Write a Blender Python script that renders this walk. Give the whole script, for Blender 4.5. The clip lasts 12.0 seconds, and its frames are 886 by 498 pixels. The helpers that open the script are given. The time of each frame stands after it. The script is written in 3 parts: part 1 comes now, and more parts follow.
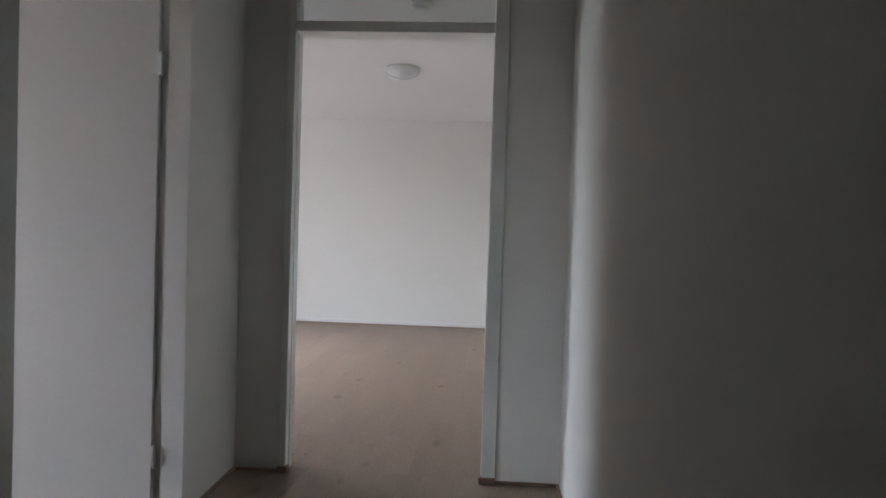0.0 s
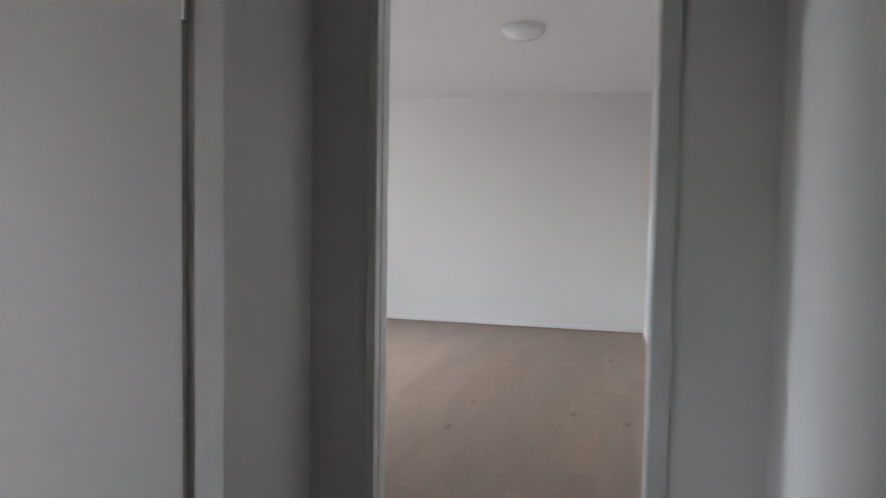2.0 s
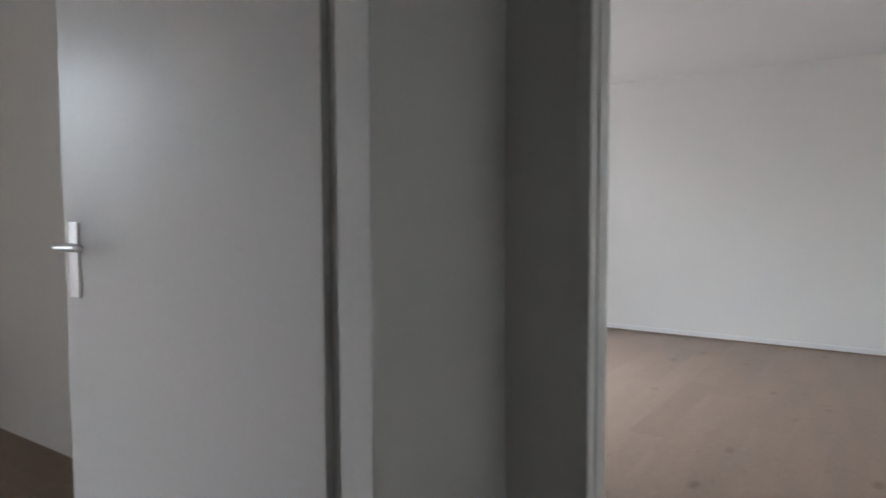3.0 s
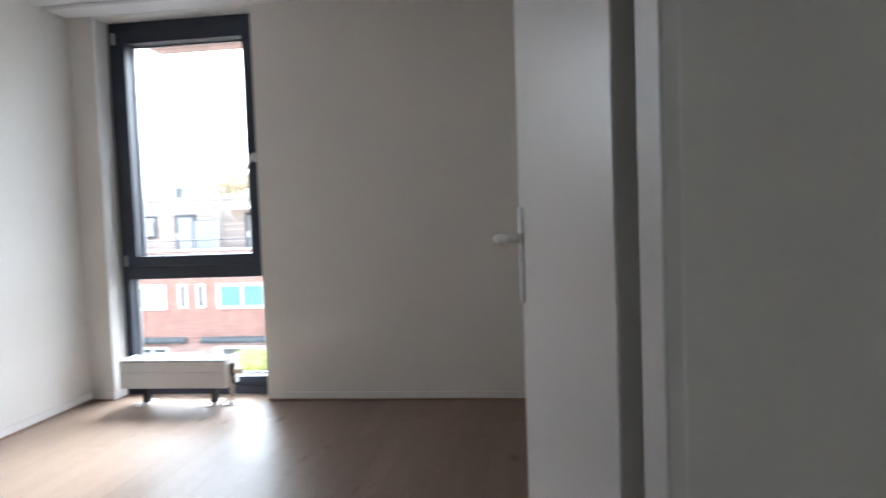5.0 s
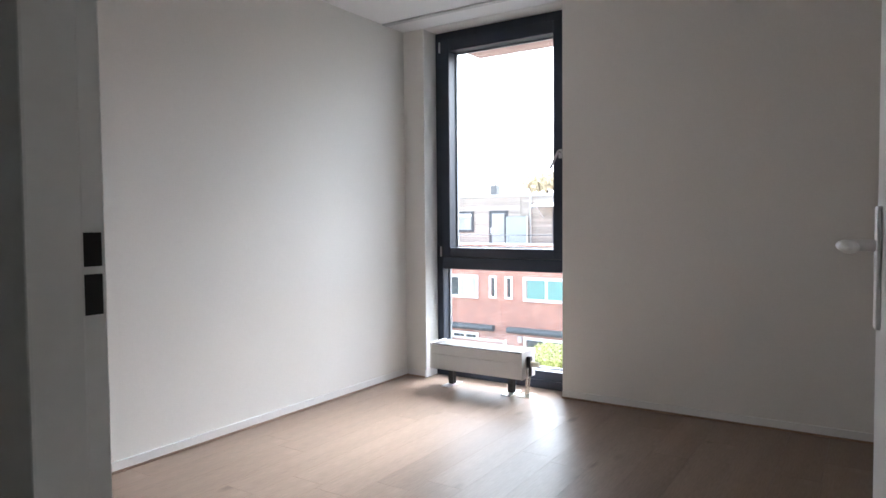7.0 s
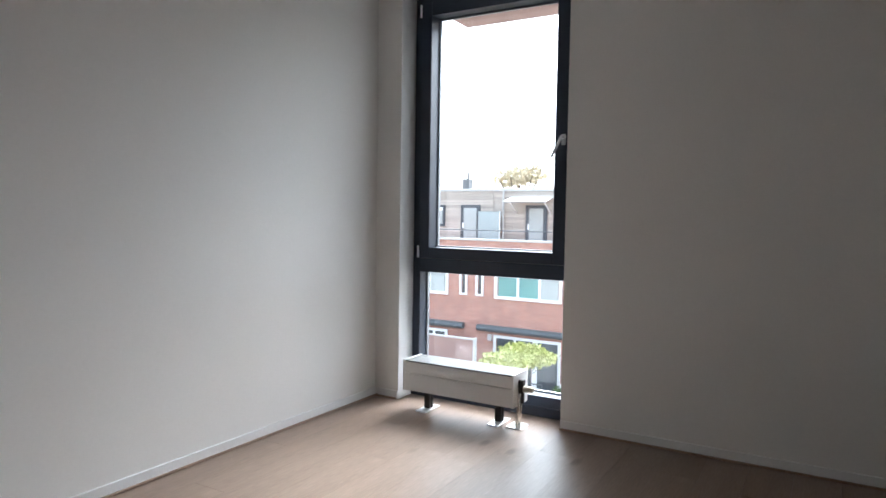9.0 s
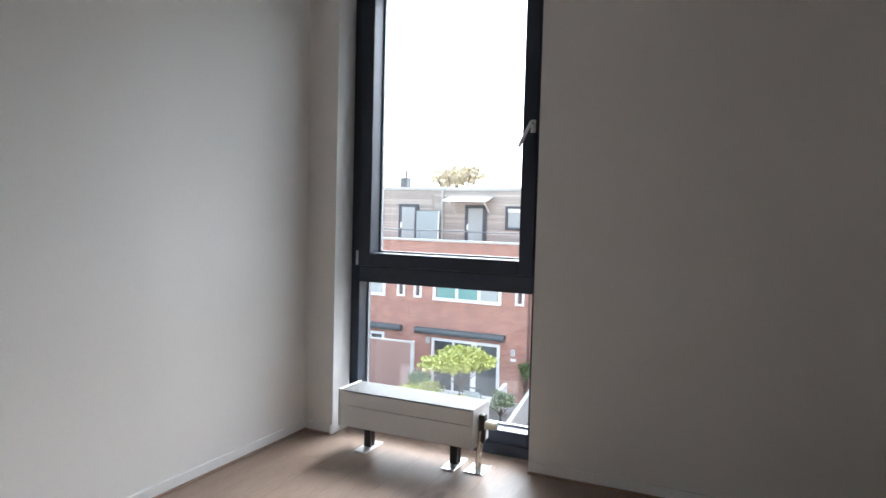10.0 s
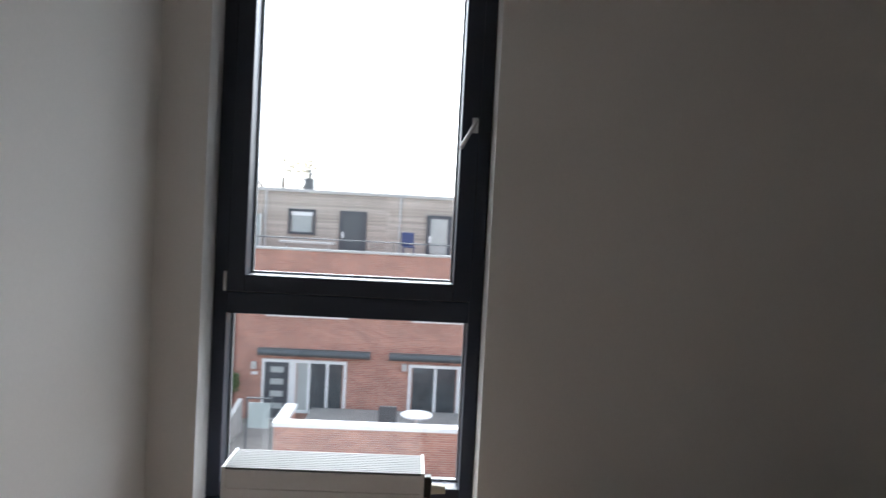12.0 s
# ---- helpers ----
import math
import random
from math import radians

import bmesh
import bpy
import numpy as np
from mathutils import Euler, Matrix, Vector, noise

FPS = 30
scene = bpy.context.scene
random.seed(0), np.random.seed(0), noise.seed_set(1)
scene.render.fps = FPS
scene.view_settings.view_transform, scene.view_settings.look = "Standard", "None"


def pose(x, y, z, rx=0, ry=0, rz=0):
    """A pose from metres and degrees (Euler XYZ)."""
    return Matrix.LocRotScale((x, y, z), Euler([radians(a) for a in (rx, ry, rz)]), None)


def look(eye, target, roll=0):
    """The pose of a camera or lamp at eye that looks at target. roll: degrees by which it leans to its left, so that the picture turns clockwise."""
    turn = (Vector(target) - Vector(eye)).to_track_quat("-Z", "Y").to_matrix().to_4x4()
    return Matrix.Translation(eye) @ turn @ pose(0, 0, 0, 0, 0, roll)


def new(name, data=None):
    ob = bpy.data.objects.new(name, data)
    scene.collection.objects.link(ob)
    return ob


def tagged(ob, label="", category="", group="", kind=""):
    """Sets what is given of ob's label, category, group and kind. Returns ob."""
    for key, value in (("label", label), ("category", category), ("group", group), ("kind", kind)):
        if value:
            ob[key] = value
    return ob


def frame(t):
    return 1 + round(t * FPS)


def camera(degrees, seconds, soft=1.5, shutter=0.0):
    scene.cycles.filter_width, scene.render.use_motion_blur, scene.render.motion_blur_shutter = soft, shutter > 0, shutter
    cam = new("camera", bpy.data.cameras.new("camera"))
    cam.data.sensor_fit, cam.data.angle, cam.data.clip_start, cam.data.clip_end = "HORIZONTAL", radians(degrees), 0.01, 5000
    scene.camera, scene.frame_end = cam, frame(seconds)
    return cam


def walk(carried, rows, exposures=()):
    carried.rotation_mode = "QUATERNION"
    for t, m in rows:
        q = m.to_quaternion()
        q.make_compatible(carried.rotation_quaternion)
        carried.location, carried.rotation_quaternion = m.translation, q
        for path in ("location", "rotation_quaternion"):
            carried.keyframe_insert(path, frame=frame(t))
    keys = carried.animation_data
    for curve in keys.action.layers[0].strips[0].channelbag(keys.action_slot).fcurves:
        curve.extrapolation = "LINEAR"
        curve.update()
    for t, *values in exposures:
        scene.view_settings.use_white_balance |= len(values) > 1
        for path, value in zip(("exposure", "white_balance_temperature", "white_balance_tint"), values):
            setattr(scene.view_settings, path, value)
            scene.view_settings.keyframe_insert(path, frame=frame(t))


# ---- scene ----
cam = camera(67.9, 12.0, shutter=0.4)
PATH = [
    (0, (1.182, -3.081, 1.172), (1.050, -1.085, 1.122), 1.8),
    (0.5, (1.229, -2.997, 1.133), (1.114, -1.001, 1.081), 1.8),
    (1, (1.236, -2.833, 1.130), (1.080, -0.840, 1.072), 2.0),
    (1.5, (1.184, -2.522, 1.182), (0.858, -0.550, 1.089), 1.2),
    (2, (1.056, -2.210, 1.224), (0.565, -0.274, 1.120), 1.0),
    (2.5, (0.986, -1.878, 1.263), (0.196, -0.045, 1.142), 0.5),
    (2.7, (0.964, -1.773, 1.262), (0.036, -0.006, 1.141), 0.2),
    (4.3, (0.604, -0.922, 1.211), (-1.306, -0.34, 1.102), -1.4),
    (4.5, (0.6, -0.826, 1.212), (-1.37, -0.499, 1.111), -1.6),
    (5, (0.495, -0.699, 1.208), (-1.488, -0.942, 1.109), -2.1),
    (5.5, (0.432, -0.67, 1.192), (-1.467, -1.291, 1.106), -1.7),
    (6, (0.399, -0.679, 1.193), (-1.397, -1.556, 1.109), -1.2),
    (6.5, (0.386, -0.697, 1.197), (-1.325, -1.728, 1.113), -1.0),
    (7, (0.376, -0.711, 1.202), (-1.296, -1.804, 1.119), -0.5),
    (8.8, (-0.125, -1.12, 1.21), (-1.834, -2.155, 1.108), 0.9),
    (9, (-0.223, -1.172, 1.214), (-1.945, -2.184, 1.111), 0.9),
    (9.5, (-0.502, -1.331, 1.21), (-2.264, -2.271, 1.106), 1.1),
    (10, (-0.783, -1.553, 1.216), (-2.595, -2.394, 1.115), 1.5),
    (10.5, (-0.976, -1.817, 1.216), (-2.822, -2.582, 1.119), 1.6),
    (11, (-1.023, -2.116, 1.207), (-2.918, -2.753, 1.138), 1.9),
    (11.2, (-1.036, -2.285, 1.215), (-2.972, -2.779, 1.135), 1.9),
    (12, (-1.171, -2.766, 1.234), (-3.168, -2.675, 1.17), 3.0),
]
EXPOSURES = [(0, 4.35, 5550, 9), (2.7, 4.25, 5550, 8), (4.3, 4.1, 5600, 3), (5, 4.25, 5600, 7), (7, 4.1, 5650, 9), (9, 3.6, 5600, 7), (10.5, 3.35, 5700, 8), (12, 2.8, 5750, 8)]
walk(cam, [(t, look(eye, target, roll)) for t, eye, target, roll in PATH], EXPOSURES)

# ---- daylight: bright overcast sky, weak broad sun ----
world = bpy.data.worlds.new("overcast")
scene.world = world
world.use_nodes = True
wn = world.node_tree
sky = wn.nodes.new("ShaderNodeTexSky")
sky.sky_type = "NISHITA"
sky.sun_disc = False
sky.sun_elevation, sky.sun_rotation = radians(48), radians(-92)
sky.air_density, sky.dust_density = 1.0, 6.0
hue = wn.nodes.new("ShaderNodeHueSaturation")
hue.inputs["Saturation"].default_value = 0.35
wn.links.new(sky.outputs[0], hue.inputs["Color"])
wn.links.new(hue.outputs[0], wn.nodes["Background"].inputs["Color"])
wn.nodes["Background"].inputs["Strength"].default_value = 0.15
sun = new("sun", bpy.data.lights.new("sun", "SUN"))
sun.data.energy, sun.data.angle, sun.data.color = 0.2, radians(80), (1.0, 0.975, 0.94)
sun.matrix_world = look((0, 0, 0), (0.67, 0.025, -0.74))
# sky light of the window of the far room, which stands outside the view
win_light = new("window_daylight", bpy.data.lights.new("window_daylight", "AREA"))
win_light.data.shape, win_light.data.size, win_light.data.size_y = "RECTANGLE", 1.7, 2.2
win_light.data.energy, win_light.data.color = 1.6, (0.90, 0.96, 1.0)
win_light.matrix_world = look((-3.98, 2.6, 1.3), (0, 2.6, 0.9))


# ---- materials ----
def material(name, color, rough=0.5, metal=0.0, scale=4.0, vary=0.12, fine=60.0, bump=0.1, spec=0.5, stretch=(1, 1, 1), random_tone=0.0, knots=False):
    m = bpy.data.materials.new(name)
    m.use_nodes = True
    t = m.node_tree
    b = t.nodes["Principled BSDF"]
    b.inputs["Roughness"].default_value = rough
    b.inputs["Metallic"].default_value = metal
    b.inputs["Specular IOR Level"].default_value = spec
    co = t.nodes.new("ShaderNodeTexCoord")
    mp = t.nodes.new("ShaderNodeMapping")
    mp.inputs["Scale"].default_value = stretch
    t.links.new(co.outputs["Object"], mp.inputs["Vector"])
    big = t.nodes.new("ShaderNodeTexNoise")
    big.inputs["Scale"].default_value, big.inputs["Detail"].default_value = scale, 4
    small = t.nodes.new("ShaderNodeTexNoise")
    small.inputs["Scale"].default_value, small.inputs["Detail"].default_value = fine, 3
    for n in (big, small):
        t.links.new(mp.outputs[0], n.inputs["Vector"])
    add = t.nodes.new("ShaderNodeMath")
    add.operation = "ADD"
    t.links.new(big.outputs["Fac"], add.inputs[0])
    t.links.new(small.outputs["Fac"], add.inputs[1])
    val = t.nodes.new("ShaderNodeMapRange")
    val.inputs["From Min"].default_value, val.inputs["From Max"].default_value = 0.6, 1.4
    val.inputs["To Min"].default_value, val.inputs["To Max"].default_value = 1 - vary, 1 + vary
    t.links.new(add.outputs[0], val.inputs["Value"])
    hs = t.nodes.new("ShaderNodeHueSaturation")
    hs.inputs["Color"].default_value = (*color, 1)
    last = val.outputs[0]
    if knots:
        # sparse dark knots and short cracks in the grain, shifted from plank to plank
        seed = t.nodes.new("ShaderNodeObjectInfo")
        off = t.nodes.new("ShaderNodeVectorMath")
        off.operation = "ADD"
        far = t.nodes.new("ShaderNodeMath")
        far.operation = "MULTIPLY"
        far.inputs[1].default_value = 40.0
        t.links.new(seed.outputs["Random"], far.inputs[0])
        sq = t.nodes.new("ShaderNodeMapping")
        sq.inputs["Scale"].default_value = tuple(2.2 if k == 1 else 5.0 for k in stretch)
        t.links.new(co.outputs["Object"], sq.inputs["Vector"])
        t.links.new(sq.outputs[0], off.inputs[0])
        t.links.new(far.outputs[0], off.inputs[1])
        vo = t.nodes.new("ShaderNodeTexVoronoi")
        vo.inputs["Scale"].default_value = 1.0
        t.links.new(off.outputs[0], vo.inputs["Vector"])
        kr = t.nodes.new("ShaderNodeMapRange")
        kr.inputs["From Min"].default_value, kr.inputs["From Max"].default_value = 0.05, 0.16
        kr.inputs["To Min"].default_value, kr.inputs["To Max"].default_value = 0.62, 1.0
        t.links.new(vo.outputs["Distance"], kr.inputs["Value"])
        km = t.nodes.new("ShaderNodeMath")
        km.operation = "MULTIPLY"
        t.links.new(last, km.inputs[0])
        t.links.new(kr.outputs[0], km.inputs[1])
        last = km.outputs[0]
    if random_tone:
        info = t.nodes.new("ShaderNodeObjectInfo")
        r = t.nodes.new("ShaderNodeMapRange")
        r.inputs["To Min"].default_value, r.inputs["To Max"].default_value = 1 - random_tone, 1 + random_tone
        t.links.new(info.outputs["Random"], r.inputs["Value"])
        mul = t.nodes.new("ShaderNodeMath")
        mul.operation = "MULTIPLY"
        t.links.new(last, mul.inputs[0])
        t.links.new(r.outputs[0], mul.inputs[1])
        last = mul.outputs[0]
    t.links.new(last, hs.inputs["Value"])
    t.links.new(hs.outputs[0], b.inputs["Base Color"])
    if bump:
        bp = t.nodes.new("ShaderNodeBump")
        bp.inputs["Strength"].default_value, bp.inputs["Distance"].default_value = bump, 0.003
        t.links.new(small.outputs["Fac"], bp.inputs["Height"])
        t.links.new(bp.outputs[0], b.inputs["Normal"])
        rr = t.nodes.new("ShaderNodeMapRange")
        rr.inputs["To Min"].default_value, rr.inputs["To Max"].default_value = max(rough - 0.08, 0.02), min(rough + 0.08, 1)
        t.links.new(big.outputs["Fac"], rr.inputs["Value"])
        t.links.new(rr.outputs[0], b.inputs["Roughness"])
    return m


def brick_material(name, color, mortar, stretch=1.0):
    m = material(name, color, 0.85, 0, 1.5, 0.25, 25, 0.3)
    t = m.node_tree
    b = t.nodes["Principled BSDF"]
    co = t.nodes.new("ShaderNodeTexCoord")
    sep = t.nodes.new("ShaderNodeSeparateXYZ")
    com = t.nodes.new("ShaderNodeCombineXYZ")
    t.links.new(co.outputs["Object"], sep.inputs[0])
    s = t.nodes.new("ShaderNodeMath")
    s.operation = "ADD"
    t.links.new(sep.outputs["X"], s.inputs[0])
    t.links.new(sep.outputs["Y"], s.inputs[1])
    t.links.new(s.outputs[0], com.inputs["X"])
    t.links.new(sep.outputs["Z"], com.inputs["Y"])
    br = t.nodes.new("ShaderNodeTexBrick")
    br.inputs["Scale"].default_value = 1.0
    br.inputs["Brick Width"].default_value, br.inputs["Row Height"].default_value = 0.22, 0.0625
    br.inputs["Mortar Size"].default_value = 0.006
    br.inputs["Color1"].default_value = (*color, 1)
    br.inputs["Color2"].default_value = (color[0] * 0.72, color[1] * 0.62, color[2] * 0.62, 1)
    br.inputs["Mortar"].default_value = (*mortar, 1)
    t.links.new(com.outputs[0], br.inputs["Vector"])
    for n in t.nodes:
        if n.bl_idname == "ShaderNodeHueSaturation":
            t.links.new(br.outputs["Color"], n.inputs["Color"])
    return m


def glass_material(name, tint=(1, 1, 1), rough=0.0):
    m = bpy.data.materials.new(name)
    m.use_nodes = True
    t = m.node_tree
    t.nodes.remove(t.nodes["Principled BSDF"])
    tr = t.nodes.new("ShaderNodeBsdfTransparent")
    tr.inputs["Color"].default_value = (*tint, 1)
    gl = t.nodes.new("ShaderNodeBsdfGlossy")
    gl.inputs["Roughness"].default_value = rough
    mix = t.nodes.new("ShaderNodeMixShader")
    fr = t.nodes.new("ShaderNodeFresnel")
    fr.inputs["IOR"].default_value = 1.45
    t.links.new(fr.outputs[0], mix.inputs[0])
    t.links.new(tr.outputs[0], mix.inputs[1])
    t.links.new(gl.outputs[0], mix.inputs[2])
    t.links.new(mix.outputs[0], t.nodes["Material Output"].inputs["Surface"])
    return m


WALL = material("wall_paint", (0.80, 0.778, 0.738), 0.75, 0, 0.8, 0.025, 90, 0.06, 0.3)
CEIL = material("ceiling_paint", (0.82, 0.81, 0.80), 0.9, 0, 1.0, 0.02, 120, 0.12, 0.2)
TRIM = material("white_gloss_paint", (0.80, 0.79, 0.77), 0.32, 0, 2.0, 0.03, 50, 0.02)
DOORM = material("door_lacquer", (0.80, 0.79, 0.77), 0.28, 0, 1.5, 0.015, 40, 0)
FRAME_B = material("jamb_paint", (0.78, 0.77, 0.74), 0.35, 0, 2.0, 0.03, 50, 0.03)
WOOD = material("laminate_oak", (0.27, 0.20, 0.155), 0.42, 0, 1.2, 0.2, 14, 0.05, 0.25, (1, 9, 9), 0.07, True)
WOODY = material("laminate_oak_turned", (0.27, 0.20, 0.155), 0.42, 0, 1.2, 0.2, 14, 0.05, 0.25, (9, 1, 9), 0.07, True)
SUBF = material("floor_joint", (0.09, 0.06, 0.045), 0.9)
STRIP = material("floor_edge_strip", (0.30, 0.2, 0.145), 0.5, 0, 6, 0.2, 60, 0.05)
ANTHR = material("anthracite_window_paint", (0.017, 0.024, 0.042), 0.38, 0, 3, 0.1, 80, 0.02)
LEAKDARK = material("leak_strip_dark", (0.012, 0.012, 0.012), 0.6)
SPACER = material("glazing_spacer", (0.30, 0.31, 0.32), 0.45, 0.6)
STEEL = material("brushed_steel", (0.80, 0.80, 0.79), 0.32, 1.0, 8, 0.08, 120, 0.02)
BLACK = material("hole_shade_black", (0.012, 0.011, 0.01), 0.7)
RADW = material("radiator_enamel", (0.78, 0.775, 0.755), 0.33, 0, 3, 0.03, 60, 0.02)
GRILLE = material("grille_aluminium", (0.21, 0.21, 0.205), 0.5, 0.0, 5, 0.05, 90, 0.02)
LEGM = material("radiator_leg_metal", (0.05, 0.048, 0.045), 0.45, 0.5)
VALVE = material("valve_cap_plastic", (0.70, 0.66, 0.52), 0.45)
CHROME = material("pipe_chrome", (0.7, 0.69, 0.66), 0.2, 1.0)
OPAL = material("opal_glass", (0.82, 0.82, 0.82), 0.2, 0, 2, 0.02, 30, 0)
RAILM = material("curtain_rail_paint", (0.62, 0.62, 0.61), 0.4, 0.2)
GLASS = glass_material("window_glass", (0.80, 0.81, 0.81))
FROST = material("frosted_panel", (0.36, 0.41, 0.40), 0.35, 0, 2, 0.06)
BRICK = brick_material("red_brick", (0.46, 0.212, 0.15), (0.50, 0.43, 0.37))
SIDING = material("weathered_cladding", (0.50, 0.44, 0.38), 0.8, 0, 1.0, 0.35, 10, 0.2, 0.3, (9, 0.6, 9), 0.18)
WHITE = material("white_window_paint", (0.8, 0.8, 0.78), 0.45, 0, 3, 0.04)
GREYD = material("grey_door_paint", (0.07, 0.075, 0.085), 0.45, 0, 3, 0.1)
PANE = material("dark_window_pane", (0.07, 0.08, 0.085), 0.06, 0, 0.8, 0.5, 3, 0)
PANET = material("teal_blind_pane", (0.18, 0.34, 0.31), 0.15, 0, 0.8, 0.2, 3, 0)
PANEL = material("pale_blind_pane", (0.42, 0.44, 0.42), 0.2, 0, 0.8, 0.1, 3, 0)
AWNM = material("awning_case_grey", (0.09, 0.10, 0.105), 0.5, 0, 3, 0.12)
CONC = material("concrete_cap", (0.52, 0.51, 0.48), 0.8, 0, 3, 0.12, 40, 0.2)
PAVE = material("garden_paving", (0.26, 0.245, 0.225), 0.9, 0, 2, 0.25, 30, 0.3)
GROUND = material("ground_earth", (0.20, 0.19, 0.15), 0.95, 0, 0.4, 0.3, 20, 0.3)
LEAF_Y = material("yellow_green_leaf", (0.36, 0.38, 0.11), 0.6, 0, 4, 0.35, 30, 0)
LEAF_G = material("green_leaf", (0.10, 0.15, 0.05), 0.6, 0, 4, 0.35, 30, 0)
LEAF_A = material("autumn_leaf", (0.52, 0.46, 0.32), 0.7, 0, 1, 0.35, 10, 0)
TWIG = material("bark", (0.10, 0.075, 0.055), 0.85, 0, 5, 0.2, 40, 0.3)
ROOFM = material("roof_felt", (0.12, 0.12, 0.12), 0.9)
CANOPY = material("overhang_board", (0.30, 0.19, 0.16), 0.7, 0, 3, 0.12)
PIPE = material("brown_pipe_paint", (0.16, 0.09, 0.075), 0.6, 0, 3, 0.12)
BLUE = material("blue_plastic", (0.04, 0.06, 0.16), 0.45)


# ---- building helpers ----
def box_into(bm, x0, y0, z0, x1, y1, z1, bevel=0.0):
    m = Matrix.Translation(((x0 + x1) / 2, (y0 + y1) / 2, (z0 + z1) / 2)) @ Matrix.Diagonal((abs(x1 - x0), abs(y1 - y0), abs(z1 - z0), 1))
    vs = bmesh.ops.create_cube(bm, size=1, matrix=m)["verts"]
    if bevel:
        es = list({e for v in vs for e in v.link_edges})
        bmesh.ops.bevel(bm, geom=es, offset=bevel, segments=2, affect="EDGES", profile=0.6)
    return bm


def boxes(items, bevel=0.0):
    bm = bmesh.new()
    for it in items:
        box_into(bm, *it, bevel=bevel)
    return bm


def rod_into(bm, a, b, r, seg=12, r2=None):
    a, b = Vector(a), Vector(b)
    d = b - a
    m = Matrix.Translation((a + b) / 2) @ d.to_track_quat("Z", "Y").to_matrix().to_4x4()
    bmesh.ops.create_cone(bm, cap_ends=True, segments=seg, radius1=r, radius2=r if r2 is None else r2, depth=d.length, matrix=m)
    return bm


def part(name, bm, mat, parent=None, label="", smooth=False):
    me = bpy.data.meshes.new(name)
    bm.to_mesh(me)
    bm.free()
    me.materials.append(mat)
    if smooth:
        for p in me.polygons:
            p.use_smooth = True
    ob = new(name, me)
    if parent:
        ob.parent = parent
    if label:
        ob["label"] = label
    return ob


def thing(name, label, category, group="", kind=""):
    return tagged(new(name), label, category, group, kind)


def setting(name, bm, mat, label, category):
    return tagged(part(name, bm, mat), label, category, kind="structure")


# ---- the plan ----
XW, XWO = -3.77, -4.12          # window wall, inside and outside
YS, YA = -3.77, 5.02            # side wall of the bedroom; end wall of the far room
XR, XRA = 1.555, 1.44           # right wall of the hall and of the far room
HB, HA, HH = 2.66, 2.54, 2.60   # ceiling heights
D0, D1 = -1.60, -0.588           # bedroom doorway, rough opening in y
A0, A1 = 0.254, 1.192            # far room doorway in x
WY0, WY1 = -3.585, -2.46        # bedroom window opening in y

setting("wall_west", boxes([(XWO, YS - 0.1, -0.25, XW, WY0, HB), (XWO, WY1, -0.25, XW, 1.75, HB), (XWO, 3.45, -0.25, XW, YA + 0.1, HB),
                            (XWO, 1.75, -0.25, XW, 3.45, 0.1), (XWO, 1.75, 2.4, XW, 3.45, HB), (XWO, WY0, -0.25, XW, WY1, -0.004), (XWO, WY0, HB - 0.003, XW, WY1, HB + 0.2)]),
        WALL, "smooth off-white painted outer wall with tall windows", "wall")
setting("wall_south", boxes([(XW, YS - 0.1, -0.25, 0, YS, HB)]), WALL, "smooth white painted bedroom side wall", "wall")
for wall_name, wy0, wy1 in (("wall_hall_west_1", YS, D0), ("wall_hall_west_2", D1, 0), ("wall_hall_west_3", -4.6, YS - 0.1)):
    setting(wall_name, boxes([(-0.1, wy0, -0.02, 0, wy1, HB)]), WALL, "white painted partition between hall and bedroom", "wall")
# lintel over the bedroom door frame
setting("wall_hall_lintel", boxes([(-0.1, D0, HH, 0, D1, HB)]), WALL, "white painted strip above the door frame", "wall")
setting("wall_north", boxes([(XW, 0, -0.02, 0.215, 0.1, HB), (1.257, 0, -0.02, 1.6, 0.1, HB)]),
        WALL, "white painted partition beside an open doorway", "wall")
setting("wall_far", boxes([(XW, YA, -0.02, 1.6, YA + 0.1, HB)]), WALL, "plain white painted end wall of the empty room", "wall")
setting("wall_far_east", boxes([(XRA, 0.1, -0.02, 1.6, YA, HB)]), WALL, "plain white painted side wall of the empty room", "wall")
setting("wall_hall_east", boxes([(XR, -4.6, -0.02, 1.6, 0, HB)]), WALL, "long plain painted hall wall in half shade", "wall")
setting("wall_hall_south", boxes([(-0.1, -4.7, -0.02, 1.6, -4.6, HB)]), WALL, "plain painted wall closing the hall", "wall")
setting("ceiling_bedroom", boxes([(XW, YS, HB, -0.1, 0, HB + 0.2)]), CEIL, "flat white bedroom ceiling", "ceiling")
setting("ceiling_far_room", boxes([(XW, 0.1, HA, XRA, YA, HB + 0.2)]), CEIL, "flat white ceiling with a round lamp", "ceiling")
setting("ceiling_hall", boxes([(0, -4.6, HH, XR, 0, HB + 0.2)]), CEIL, "flat white hall ceiling", "ceiling")
setting("outer_roof", boxes([(XWO, YS - 0.1, HB + 0.21, 1.6, YA + 0.1, HB + 0.3)]), ROOFM, "closed slab above the rooms", "roof")

